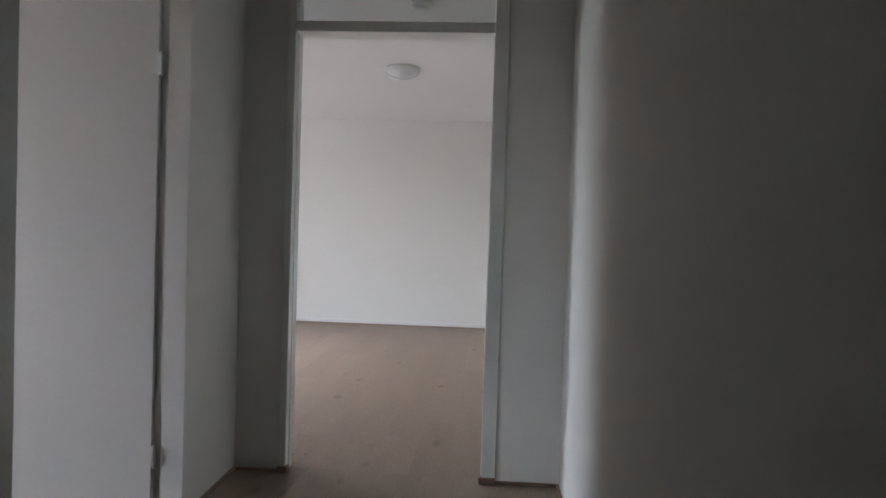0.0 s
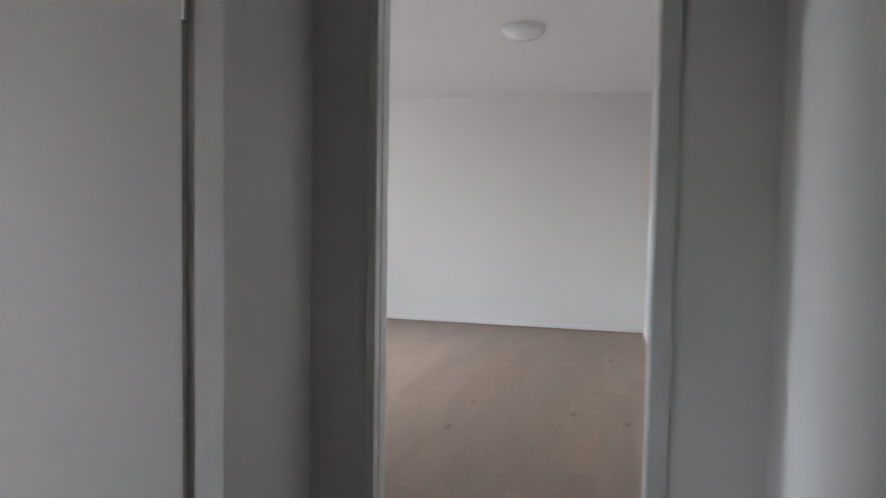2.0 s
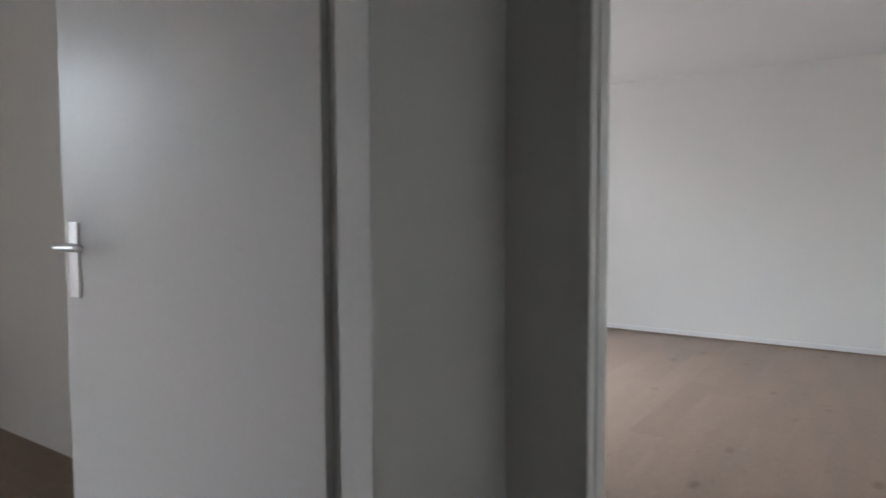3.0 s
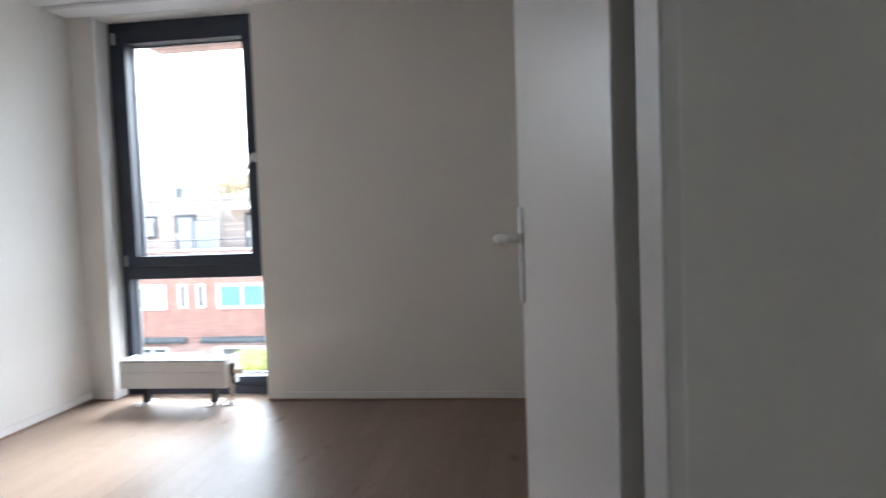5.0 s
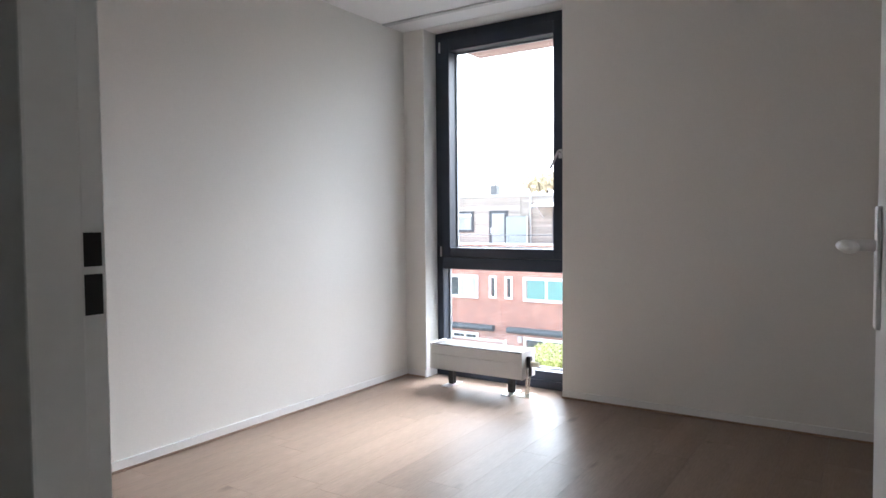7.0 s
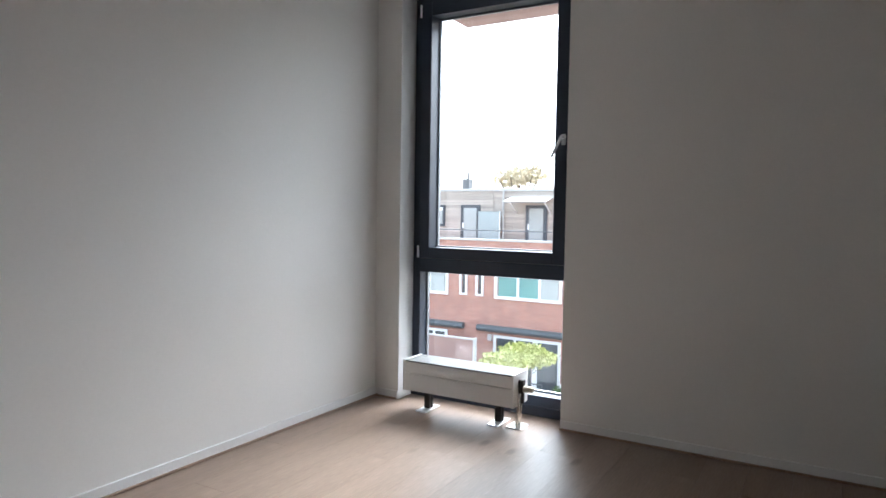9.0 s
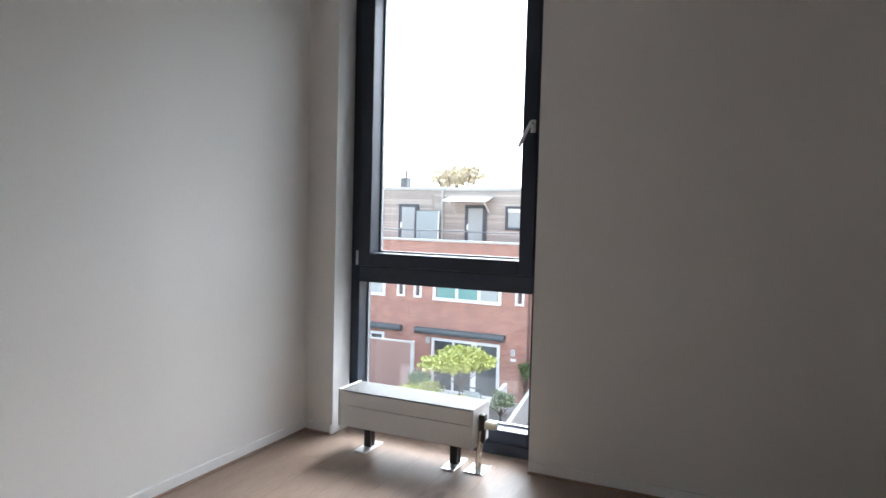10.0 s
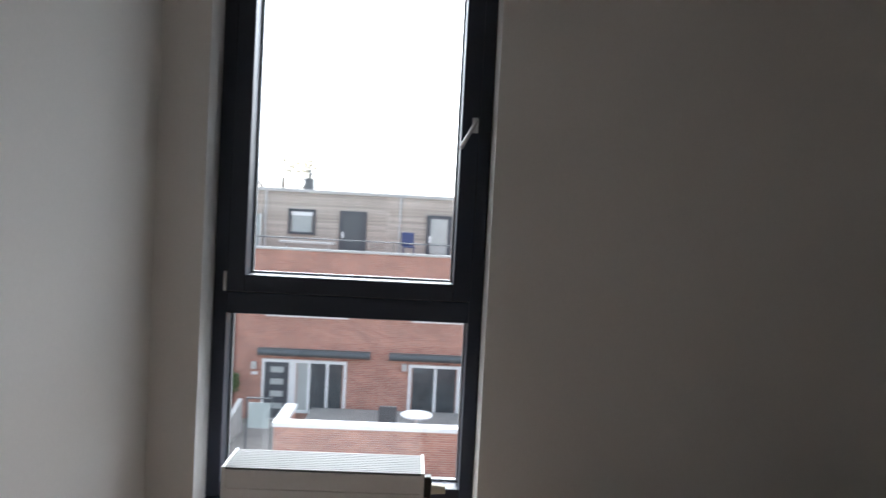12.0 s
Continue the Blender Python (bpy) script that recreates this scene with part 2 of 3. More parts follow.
# baseboards, with a thin oak strip at the floor
BH, BT = 0.055, 0.012
def baseboard(name, x0, y0, x1, y1, nx, ny, strip=True):
    lo = (min(x0, x0 + nx * BT, x1), min(y0, y0 + ny * BT, y1)); hi = (max(x0, x0 + nx * BT, x1), max(y0, y0 + ny * BT, y1))
    ob = setting(name, boxes([(lo[0], lo[1], 0.0, hi[0], hi[1], BH)], 0.003), TRIM, "low white painted baseboard", "baseboard")
    if strip:
        s = 0.012
        sx0, sy0 = (x0 + nx * (BT + 0.001), y0 + ny * (BT + 0.001))
        l2 = (min(sx0, sx0 + nx * s, x1 + nx * BT), min(sy0, sy0 + ny * s, y1 + ny * BT)); h2 = (max(sx0, sx0 + nx * s, x1 + nx * (BT + .001)), max(sy0, sy0 + ny * s, y1 + ny * (BT + .001)))
        part("floor_strip", boxes([(l2[0], l2[1], 0.001, h2[0], h2[1], 0.012)], 0.003), STRIP, ob, "dark oak edge strip")

baseboard("baseboard_south", XW, YS, -0.1, YS, 0, 1)
baseboard("baseboard_west", XW, WY1 + 0.002, XW, 0, 1, 0)
baseboard("baseboard_pier", XW, YS + 0.026, XW, WY0, 1, 0)
baseboard("baseboard_far", XW, YA, XRA, YA, 0, -1)
baseboard("baseboard_far_east", XRA, 0.1, XRA, YA - 0.03, -1, 0)
hall_strips = setting("baseboard_hall", boxes([(0.0, -0.565, 0.001, 0.012, -0.014, 0.014), (0.0, -0.013, 0.001, 0.215, -0.001, 0.014), (1.257, -0.013, 0.001, XR - 0.014, -0.001, 0.014), (XR - 0.012, -4.5, 0.001, XR - 0.001, -0.001, 0.014)], 0.003),
                      STRIP, "thin dark oak edge strip along the hall walls", "trim")

# ---- far room doorway frame: jambs, transom bar and top light ----
door_frame = thing("door_frame_1", "white painted timber door frame with glazed top light", "door frame", kind="structure")
part("jamb", boxes([(0.217, -0.012, 0, A0, 0.115, HA - 0.003)], 0.004), FRAME_B, door_frame)
part("jamb", boxes([(A1, -0.012, 0, 1.255, 0.115, HA - 0.003)], 0.004), FRAME_B, door_frame)
part("door_stop", boxes([(A0 - 0.001, 0.035, 0, A0 + 0.004, 0.1, 2.1)], 0.003), FRAME_B, door_frame)
part("door_stop", boxes([(A1 - 0.004, 0.035, 0, A1 + 0.001, 0.1, 2.1)], 0.003), FRAME_B, door_frame)
part("transom_bar", boxes([(A0 + 0.001, -0.01, 2.1, A1 - 0.001, 0.112, 2.15)], 0.004), FRAME_B, door_frame)
part("head", boxes([(A0 + 0.001, -0.01, HA - 0.05, A1 - 0.001, 0.112, HA - 0.004)], 0.004), FRAME_B, door_frame)
tl = part("top_light", boxes([(A0 + 0.002, 0.05, 2.152, A1 - 0.002, 0.055, HA - 0.052)]), GLASS, door_frame, "clear glass top light")
tl.visible_shadow = False
part("base_block", boxes([(0.216, -0.02, 0.002, A0 + 0.012, 0.02, 0.03)], 0.004), STRIP, door_frame, "oak block at the foot")
part("base_block", boxes([(A1 - 0.014, -0.02, 0.002, 1.256, 0.02, 0.03)], 0.004), STRIP, door_frame, "oak block at the foot")

# ---- bedroom doorway frame ----
bf = thing("door_frame_2", "white painted timber frame with two dark lock strike holes", "door frame", kind="structure")
JF, JN = -0.604, -1.514
# rebated jambs: a stop face towards the hall and a rebate that takes the leaf
part("jamb", boxes([(-0.066, JF, 0, 0.026, -0.5885, HH - 0.003)], 0.003), FRAME_B, bf)
part("rebate", boxes([(-0.106, JF + 0.010, 0, -0.0665, -0.5885, HH - 0.003)]), FRAME_B, bf)
part("jamb", boxes([(-0.055, -1.602, 0, 0.012, JN, HH - 0.003)], 0.004), FRAME_B, bf)
part("rebate", boxes([(-0.106, -1.602, 0, -0.0555, JN - 0.043, HH - 0.003)], 0.003), FRAME_B, bf)
part("transom_bar", boxes([(-0.104, JN + 0.001, 2.12, 0.01, JF - 0.001, 2.17)], 0.004), FRAME_B, bf)
part("top_panel", boxes([(-0.06, JN + 0.002, 2.171, -0.04, JF - 0.002, HH - 0.004)], 0.003), FRAME_B, bf)
# strike holes are not cut: thin black blocks paint the shade inside them
part("strike_hole_shade", boxes([(-0.100, JN - 0.044, 1.148, -0.072, JN - 0.041, 1.192)], 0.001), BLACK, bf, "black block painting the shade in the latch strike hole")
part("strike_hole_shade", boxes([(-0.100, JN - 0.044, 1.085, -0.074, JN - 0.041, 1.138)], 0.001), BLACK, bf, "black block painting the shade in the lock strike hole")

# ---- bedroom door leaf, standing open ----
def lever_into(bm, x, y, z, length):
    # oval grip with rounded ends, swelling a little towards its tip
    n, seg, rings = 14, 16, []
    for i in range(n + 1):
        u = i / n
        end = math.sqrt(max(0.0, 1 - max(abs(2 * u - 1) - 0.8, 0) ** 2 / 0.0404))
        ry, rz = 0.015 * end, (0.010 + 0.001 * u) * end
        rings.append([bm.verts.new((x - 0.012 + u * length, y + ry * math.cos(6.28319 * k / seg), z + rz * math.sin(6.28319 * k / seg))) for k in range(seg)])
    for a, c in zip(rings, rings[1:]):
        for k in range(seg):
            bm.faces.new((a[k], a[(k + 1) % seg], c[(k + 1) % seg], c[k]))
    bm.faces.new(rings[0][::-1])
    bm.faces.new(rings[-1])


door = thing("bedroom_door", "flush white lacquered bedroom door standing open into the room", "door")
LW, LT = 0.931, 0.04
leaf = part("leaf", boxes([(-LW, 0.0, 0.012, 0, LT, 2.11)], 0.003), DOORM, door)
hx = -LW + 0.055
for y, s in ((0.0, -1), (LT, 1)):
    part("handle_plate", boxes([(hx - 0.02, y, 1.012, hx + 0.02, y + s * 0.008, 1.222)], 0.003), STEEL, leaf, "brushed steel handle plate")
    hb = bmesh.new()
    rod_into(hb, (hx, y + s * 0.006, 1.155), (hx, y + s * 0.05, 1.155), 0.010, 14)
    lever_into(hb, hx, y + s * 0.052, 1.155, 0.118)
    part("lever_handle", hb, STEEL, leaf, "rounded steel lever handle", True)
part("lock_front", boxes([(-LW - 0.002, 0.011, 1.0, -LW + 0.001, 0.029, 1.22)]), STEEL, leaf, "steel lock front plate")
for z in (0.265, 1.785):
    hg = rod_into(bmesh.new(), (0.012, -0.004, z - 0.045), (0.012, -0.004, z + 0.045), 0.0075, 12)
    box_into(hg, -0.03, -0.002, z - 0.04, 0.012, 0.0, z + 0.04)
    part("hinge", hg, STEEL, door, "small steel hinge")
door.matrix_world = pose(-0.094, -0.620, 0, 0, 0, 5.2)

# ---- bedroom window ----
win = thing("window_1", "tall anthracite framed window from floor to ceiling", "window", kind="structure")
FX0, FX1 = -4.06, -3.93
fy0, fy1 = WY0 + 0.004, WY1 - 0.004
part("window_frame", boxes([(FX0, fy0, 0.06, FX1, fy0 + 0.055, HB - 0.005), (FX0, fy1 - 0.055, 0.06, FX1, fy1, HB - 0.005),
                            (FX0, fy0 + 0.055, HB - 0.065, FX1, fy1 - 0.055, HB - 0.005), (FX0, fy0 + 0.055, 0.06, FX1, fy1 - 0.055, 0.125),
                            (FX0, fy0 + 0.055, 0.835, FX1, fy1 - 0.055, 0.925)], 0.004), ANTHR, win)
sash = part("sash", boxes([(-4.055, fy0 + 0.058, 0.928, -3.915, -3.452, HB - 0.068), (-4.055, -2.59, 0.928, -3.915, fy1 - 0.05, HB - 0.068),
                           (-4.055, -3.452, 0.928, -3.915, -2.59, 1.0), (-4.055, -3.452, 2.505, -3.915, -2.59, HB - 0.068)], 0.005), ANTHR, win, "anthracite opening sash")
def gasket(y0, y1, z0, z1, x):
    w = 0.008
    return boxes([(x - 0.01, y0, z0, x + 0.012, y0 + w, z1), (x - 0.01, y1 - w, z0, x + 0.012, y1, z1), (x - 0.01, y0 + w, z0, x + 0.012, y1 - w, z0 + w), (x - 0.01, y0 + w, z1 - w, x + 0.012, y1 - w, z1)])
part("glazing_bead", gasket(-3.451, -2.591, 1.001, 2.504, -4.03), SPACER, sash, "pale glazing spacer")
p1 = part("pane", boxes([(-4.034, -3.446, 1.006, -4.028, -2.596, 2.499)]), GLASS, sash)
part("glazing_bead", gasket(fy0 + 0.056, fy1 - 0.056, 0.126, 0.834, -4.03), SPACER, win, "pale glazing spacer")
p2 = part("pane", boxes([(-4.034, fy0 + 0.06, 0.13, -4.028, fy1 - 0.06, 0.83)]), GLASS, win)
# added strips that block light leaking between window frame and wall
part("light_leak_strip", boxes([(FX0 + 0.02, fy1 - 0.002, 0.062, FX1 - 0.012, WY1 + 0.004, HB - 0.007)]), LEAKDARK, win, "added dark strip blocking the light leak beside the frame")
part("light_leak_strip", boxes([(FX0 + 0.02, WY0 - 0.004, 0.062, FX1 - 0.012, fy0 + 0.002, HB - 0.007)]), LEAKDARK, win, "added dark strip blocking the light leak beside the frame")
for p in (p1, p2):
    p.visible_shadow = False
part("sill", boxes([(-4.2, WY0 + 0.002, 0.0, FX1 + 0.01, WY1 - 0.002, 0.058)], 0.004), ANTHR, win, "dark bottom rail")
hb = boxes([(-3.914, -2.547, 1.633, -3.905, -2.521, 1.697)], 0.004)
rod_into(hb, (-3.908, -2.534, 1.675), (-3.868, -2.534, 1.675), 0.008)
part("window_handle", hb, STEEL, sash, "steel window handle", False)
lev = bmesh.new()
rod_into(lev, (-3.868, -2.530, 1.684), (-3.868, -2.592, 1.562), 0.0085)
part("lever", lev, STEEL, sash, "steel handle lever turned aslant", True)
for z in (0.93, 2.5):
    part("hinge", rod_into(bmesh.new(), (-3.91, fy0 + 0.05, z), (-3.91, fy0 + 0.05, z + 0.08), 0.007), STEEL, sash, "small sash hinge")
setting("window_reveal", boxes([(-3.93, WY0 + 0.0, 0.0, XW + 0.001, WY0 + 0.003, HB - 0.001)]), TRIM, "white painted window reveal", "trim")
tagged(part("curtain_rail", boxes([(-3.54, YS + 0.01, HB - 0.012, -3.52, -1.2, HB - 0.0005), (-3.515, YS + 0.01, HB - 0.012, -3.495, -1.2, HB - 0.0005), (-3.52, YS + 0.01, HB - 0.005, -3.515, -1.2, HB - 0.0005)], 0.002), RAILM),
       "slim pale curtain rail screwed to the ceiling", "curtain rail")
part_over = boxes([(-4.36, -3.43, 2.53, XWO - 0.002, 3.0, 2.75)], 0.006)
tagged(part("outer_overhang", part_over, CANOPY), "brown overhang above the window outside", "canopy", kind="structure")

# ---- second window of the far room, beside the view ----
w2 = thing("window_2", "anthracite framed window of the far room", "window", kind="structure")
part("window_frame", boxes([(-4.1, 1.752, 0.102, -4.03, 1.82, 2.398), (-4.1, 3.38, 0.102, -4.03, 3.448, 2.398), (-4.1, 1.82, 0.102, -4.03, 3.38, 0.17), (-4.1, 1.82, 2.33, -4.03, 3.38, 2.398)], 0.004), ANTHR, w2)
g2 = part("pane", boxes([(-4.07, 1.822, 0.172, -4.064, 3.378, 2.328)]), GLASS, w2)
g2.visible_shadow = False

# ---- radiator ----
rad = thing("convector_radiator", "low white convector radiator on two feet before the window", "radiator")
RX0, RX1, RY0, RY1, RZ0, RZ1 = -3.80, -3.60, -3.43, -2.68, 0.125, 0.315
part("body", boxes([(RX0, RY0 + 0.012, RZ0, RX1, RY1 - 0.012, 0.232), (RX0, RY0 + 0.012, 0.2345, RX1, RY1 - 0.012, RZ1 - 0.012)], 0.002), RADW, rad)
for y in (RY0, RY1 - 0.012):
    part("end_cap", boxes([(RX0 - 0.003, y, RZ0 - 0.002, RX1 + 0.003, y + 0.012, RZ1)], 0.002), RADW, rad, "white end cap")
gr = bmesh.new()
# dark sheet over the white body top paints the shade between the ribs
part("grille_shade_sheet", boxes([(RX0 + 0.004, RY0 + 0.013, RZ1 - 0.0118, RX1 - 0.004, RY1 - 0.013, RZ1 - 0.010)]), LEGM, rad, "dark sheet painting the shade between the grille ribs")
for k in range(11):
    x = RX0 + 0.008 + k * (RX1 - RX0 - 0.016) / 10
    box_into(gr, x - 0.0055, RY0 + 0.013, RZ1 - 0.0095, x + 0.0055, RY1 - 0.013, RZ1 - 0.003)
part("grille", gr, GRILLE, rad, "grey ribbed top grille")
for y in (RY0 + 0.13, RY1 - 0.13):
    lg = part("leg", boxes([(-3.72, y - 0.02, 0.008, -3.705, y + 0.02, RZ0 - 0.0005), (-3.69, y - 0.02, 0.008, -3.675, y + 0.02, RZ0 - 0.0005)], 0.002), LEGM, rad, "dark steel leg")
    part("foot_plate", boxes([(-3.78, y - 0.035, 0.0, -3.60, y + 0.035, 0.008)], 0.002), STEEL, lg, "flat steel foot plate")
vb = boxes([(-3.70, RY1, 0.20, -3.665, RY1 + 0.03, 0.275)], 0.004)
part("valve_body", rod_into(vb, (-3.682, RY1 + 0.02, 0.14), (-3.682, RY1 + 0.02, 0.26), 0.012), LEGM, rad, "dark metal valve body")
part("valve_cap", rod_into(bmesh.new(), (-3.682, RY1 + 0.03, 0.225), (-3.682, RY1 + 0.085, 0.225), 0.021, 18, 0.017), VALVE, rad, "yellowed plastic valve cap")
for x in (-3.70, -3.665):
    part("pipe", rod_into(bmesh.new(), (x, RY1 - 0.004, 0.0), (x, RY1 + 0.008, 0.2), 0.009), CHROME, rad, "chromed supply pipe")
part("pipe_rosette", boxes([(-3.745, RY1 - 0.055, 0.0, -3.62, RY1 + 0.045, 0.007)], 0.002), CHROME, rad, "flat pipe rosette")

# ---- ceiling lamps of the far room ----
def ceiling_lamp(x, y, h):
    lamp = thing("ceiling_lamp", "round white opal ceiling lamp, switched off", "ceiling lamp", "ceiling lamps")
    part("base", rod_into(bmesh.new(), (0, 0, -0.02), (0, 0, 0), 0.15, 32), TRIM, lamp, "white metal base ring", True)
    bm = bmesh.new()
    bmesh.ops.create_uvsphere(bm, u_segments=32, v_segments=16, radius=0.145)
    bmesh.ops.delete(bm, geom=[v for v in bm.verts if v.co.z > 0.01], context="VERTS")
    for v in bm.verts:
        v.co.z = v.co.z * 0.45 - 0.021
    part("shade", bm, OPAL, lamp, "domed opal glass shade", True)
    lamp.matrix_world = pose(x, y, h)
    return lamp

ceiling_lamp(0.43, 2.45, HA - 0.001)
detector = thing("smoke_detector", "small round white smoke detector on the ceiling", "smoke detector")
part("housing", rod_into(bmesh.new(), (0, 0, -0.03), (0, 0, 0), 0.055, 24, 0.065), TRIM, detector, "", True)
part("cover", rod_into(bmesh.new(), (0, 0, -0.042), (0, 0, -0.031), 0.035, 24, 0.045), TRIM, detector, "", True)
detector.matrix_world = pose(0.75, 0.87, HA - 0.001)

# ---- outside: ground, gardens and the terrace houses opposite ----
GZ = -5.7
setting("ground", boxes([(-900, -900, GZ - 0.3, 900, 900, GZ)]), GROUND, "garden ground between the rows of houses", "ground")
setting("outer_wall_below", boxes([(XWO, YS - 0.1, GZ, 1.6, YA + 0.1, -0.26)]), BRICK, "brick storeys below the flat", "wall")
setting("garden_path", boxes([(-23.4, -19, GZ + 0.001, -20.5, 4, GZ + 0.03)]), PAVE, "grey paved garden terrace", "pavement")
setting("yard_paving", boxes([(-20.4, -19, GZ + 0.001, -8, 4, GZ + 0.02)]), PAVE, "grey paved yard", "pavement")

XF, XB, MOD = -24.0, -26.0, 5.0

def window_unit(parent, y0, y1, z0, z1, xs, splits, mats, fmat=WHITE, t=0.09):
    bars = [(xs - 0.02, y0, z0, xs + 0.06, y0 + t, z1), (xs - 0.02, y1 - t, z0, xs + 0.06, y1, z1), (xs - 0.02, y0 + t, z0, xs + 0.06, y1 - t, z0 + t), (xs - 0.02, y0 + t, z1 - t, xs + 0.06, y1 - t, z1)]
    edges = [y0 + t] + [y0 + s * (y1 - y0) for s in splits] + [y1 - t]
    for s in edges[1:-1]:
        bars.append((xs - 0.02, s - t * 0.45, z0 + t, xs + 0.055, s + t * 0.45, z1 - t))
    w = part("window", boxes(bars), fmat, parent)
    for k in range(len(edges) - 1):
        part("pane", boxes([(xs, edges[k] + 0.045, z0 + t, xs + 0.02, edges[k + 1] - 0.045, z1 - t)]), mats[k % len(mats)], w)
    return w

def leaf_cloud(bm, cx, cy, cz, rx, ry, rz, n, size, rnd):
    for _ in range(n):
        while True:
            p = Vector((rnd.uniform(-1, 1), rnd.uniform(-1, 1), rnd.uniform(-1, 1)))
            if 0.25 < p.length < 1.0:
                break
        lump = 0.75 + 0.5 * noise.noise(p * 2.3 + Vector((cx, cy, cz)))
        c = Vector((cx + p.x * rx * lump, cy + p.y * ry * lump, cz + p.z * rz * lump))
        q = Euler((rnd.uniform(0, 6.3), rnd.uniform(0, 6.3), rnd.uniform(0, 6.3))).to_matrix()
        s = size * rnd.uniform(0.6, 1.3)
        vs = [bm.verts.new(c + q @ Vector(v)) for v in ((-s, 0, 0), (0, -s * 0.5, s * 0.15), (s, 0, 0), (0, s * 0.5, s * 0.15))]
        bm.faces.new(vs)

def plant(name, label, x, y, z, base, r, rz, n, size, mat, seed, trunk=0.04):
    rnd = random.Random(seed)
    tr = thing(name, label, "shrub" if base < 0.8 else "tree")
    tb = rod_into(bmesh.new(), (0, 0, 0), (0.04, 0.02, base + rz * 0.5), trunk, 8, trunk * 0.5)
    for k in range(6):
        a = k * 1.05
        rod_into(tb, (0.02, 0.01, base * 0.75), (math.cos(a) * r * 0.7, math.sin(a) * r * 0.7, base + rz * rnd.uniform(0.5, 1.3)), trunk * 0.45, 6, trunk * 0.12)
    part("trunk", tb, TWIG, tr)
    cb = bmesh.new()
    for k in range(7):
        a = rnd.uniform(0, 6.3)
        d = r * rnd.uniform(0.1, 0.65)
        leaf_cloud(cb, math.cos(a) * d, math.sin(a) * d, base + rz * rnd.uniform(0.7, 1.2), r * 0.55, r * 0.55, rz * 0.55, n // 7, size, rnd)
    part("crown", cb, mat, tr)
    tr.matrix_world = pose(x, y, z)
    return tr

def house(k, b, mirror, roof_parts):
    h = thing("terrace_house", "red brick terrace house with a wood-clad top storey", "house", "terrace houses opposite")
    y0, y1 = b, b + MOD
    part("wall", boxes([(XF - 8, y0 + 0.003, GZ, XF, y1 - 0.003, 0.2)]), BRICK, h, "red brick facade")
    part("parapet_cap", boxes([(XF - 0.25, y0, 0.2, XF + 0.05, y1, 0.28)], 0.01), CONC, h, "pale concrete parapet cap")
    part("terrace_rail", rod_into(rod_into(bmesh.new(), (XF - 0.15, y0, 0.62), (XF - 0.15, y1, 0.62), 0.02, 6), (XF - 0.15, y0 + 0.3, 0.28), (XF - 0.15, y0 + 0.3, 0.62), 0.012, 6), AWNM, h, "thin grey terrace rail")
    top = part("top_storey", boxes([(XB - 6, y0 + 0.003, 0.2, XB, y1 - 0.003, 2.28)]), SIDING, h, "weathered timber cladding")
    part("roof_edge", boxes([(XB - 6, y0, 2.28, XB + 0.08, y1, 2.40)], 0.01), CONC, h, "pale roof edge")
    nb = 17
    shared = None
    for i in range(nb):
        z = 0.22 + i * (2.05 / nb)
        if shared is None:
            o = part("board", boxes([(XB, y0 + 0.06, 0, XB + 0.035, y1 - 0.06, 2.05 / nb - 0.022)]), SIDING, top)
            shared = o.data
        else:
            o = new("board", shared)
            o.parent = top
        o.location.z = z
    part("downpipe", rod_into(bmesh.new(), (XB + 0.09, y0 + 0.45, 0.21), (XB + 0.09, y0 + 0.45, 2.3), 0.05, 8), CONC, h, "grey roof downpipe")
    # first floor
    m3 = [PANET, PANET, PANEL] if not mirror else [PANEL, PANE, PANEL]
    window_unit(h, y0 + 1.05, y0 + 3.9, -2.1, -1.1, XF, (0.36, 0.68), m3, t=0.12)
    window_unit(h, y0 + 0.2, y0 + 0.55, -2.05, -1.1, XF, (), [PANE], t=0.08)
    window_unit(h, y1 - 0.55, y1 - 0.2, -2.05, -1.1, XF, (), [PANE], t=0.08)
    # awning case
    aw = bmesh.new()
    a0, a1 = (y0 + 0.35, y0 + 4.1) if not mirror else (y0 + 0.85, y0 + 4.7)
    rod_into(aw, (XF + 0.13, a0, -3.33), (XF + 0.13, a1, -3.33), 0.12, 14)
    box_into(aw, XF, a0, -3.28, XF + 0.2, a1, -3.2)
    part("awning_case", aw, AWNM, h, "rolled-up grey awning case")
    # ground floor doors and windows
    gz1, gz0 = -3.58, GZ + 0.02
    if not mirror:
        window_unit(h, y0 + 1.05, y0 + 2.85, gz0, gz1, XF, (0.52,), [PANE, PANE], t=0.1)
        d = part("door", boxes([(XF - 0.02, y0 + 2.86, gz0, XF + 0.06, y0 + 3.9, gz1)]), WHITE, h, "white framed garden door")
        part("pane", boxes([(XF + 0.061, y0 + 2.97, gz0 + 0.1, XF + 0.07, y0 + 3.79, gz1 - 0.1)]), PANE, d)
    else:
        d = part("door", boxes([(XF - 0.02, y0 + 1.0, gz0, XF + 0.06, y0 + 2.05, gz1)]), WHITE, h, "dark door in a white frame")
        lf = part("leaf", boxes([(XF + 0.061, y0 + 1.1, gz0 + 0.05, XF + 0.08, y0 + 1.92, gz1 - 0.1)]), GREYD, d)
        for i in range(4):
            part("pane", boxes([(XF + 0.081, y0 + 1.3, gz1 - 0.45 - i * 0.42, XF + 0.09, y0 + 1.75, gz1 - 0.25 - i * 0.42)]), PANEL, d)
        window_unit(h, y0 + 2.06, y0 + 3.9, gz0 + 0.25, gz1, XF, (0.3, 0.64), [PANEL, PANE, PANE], t=0.1)
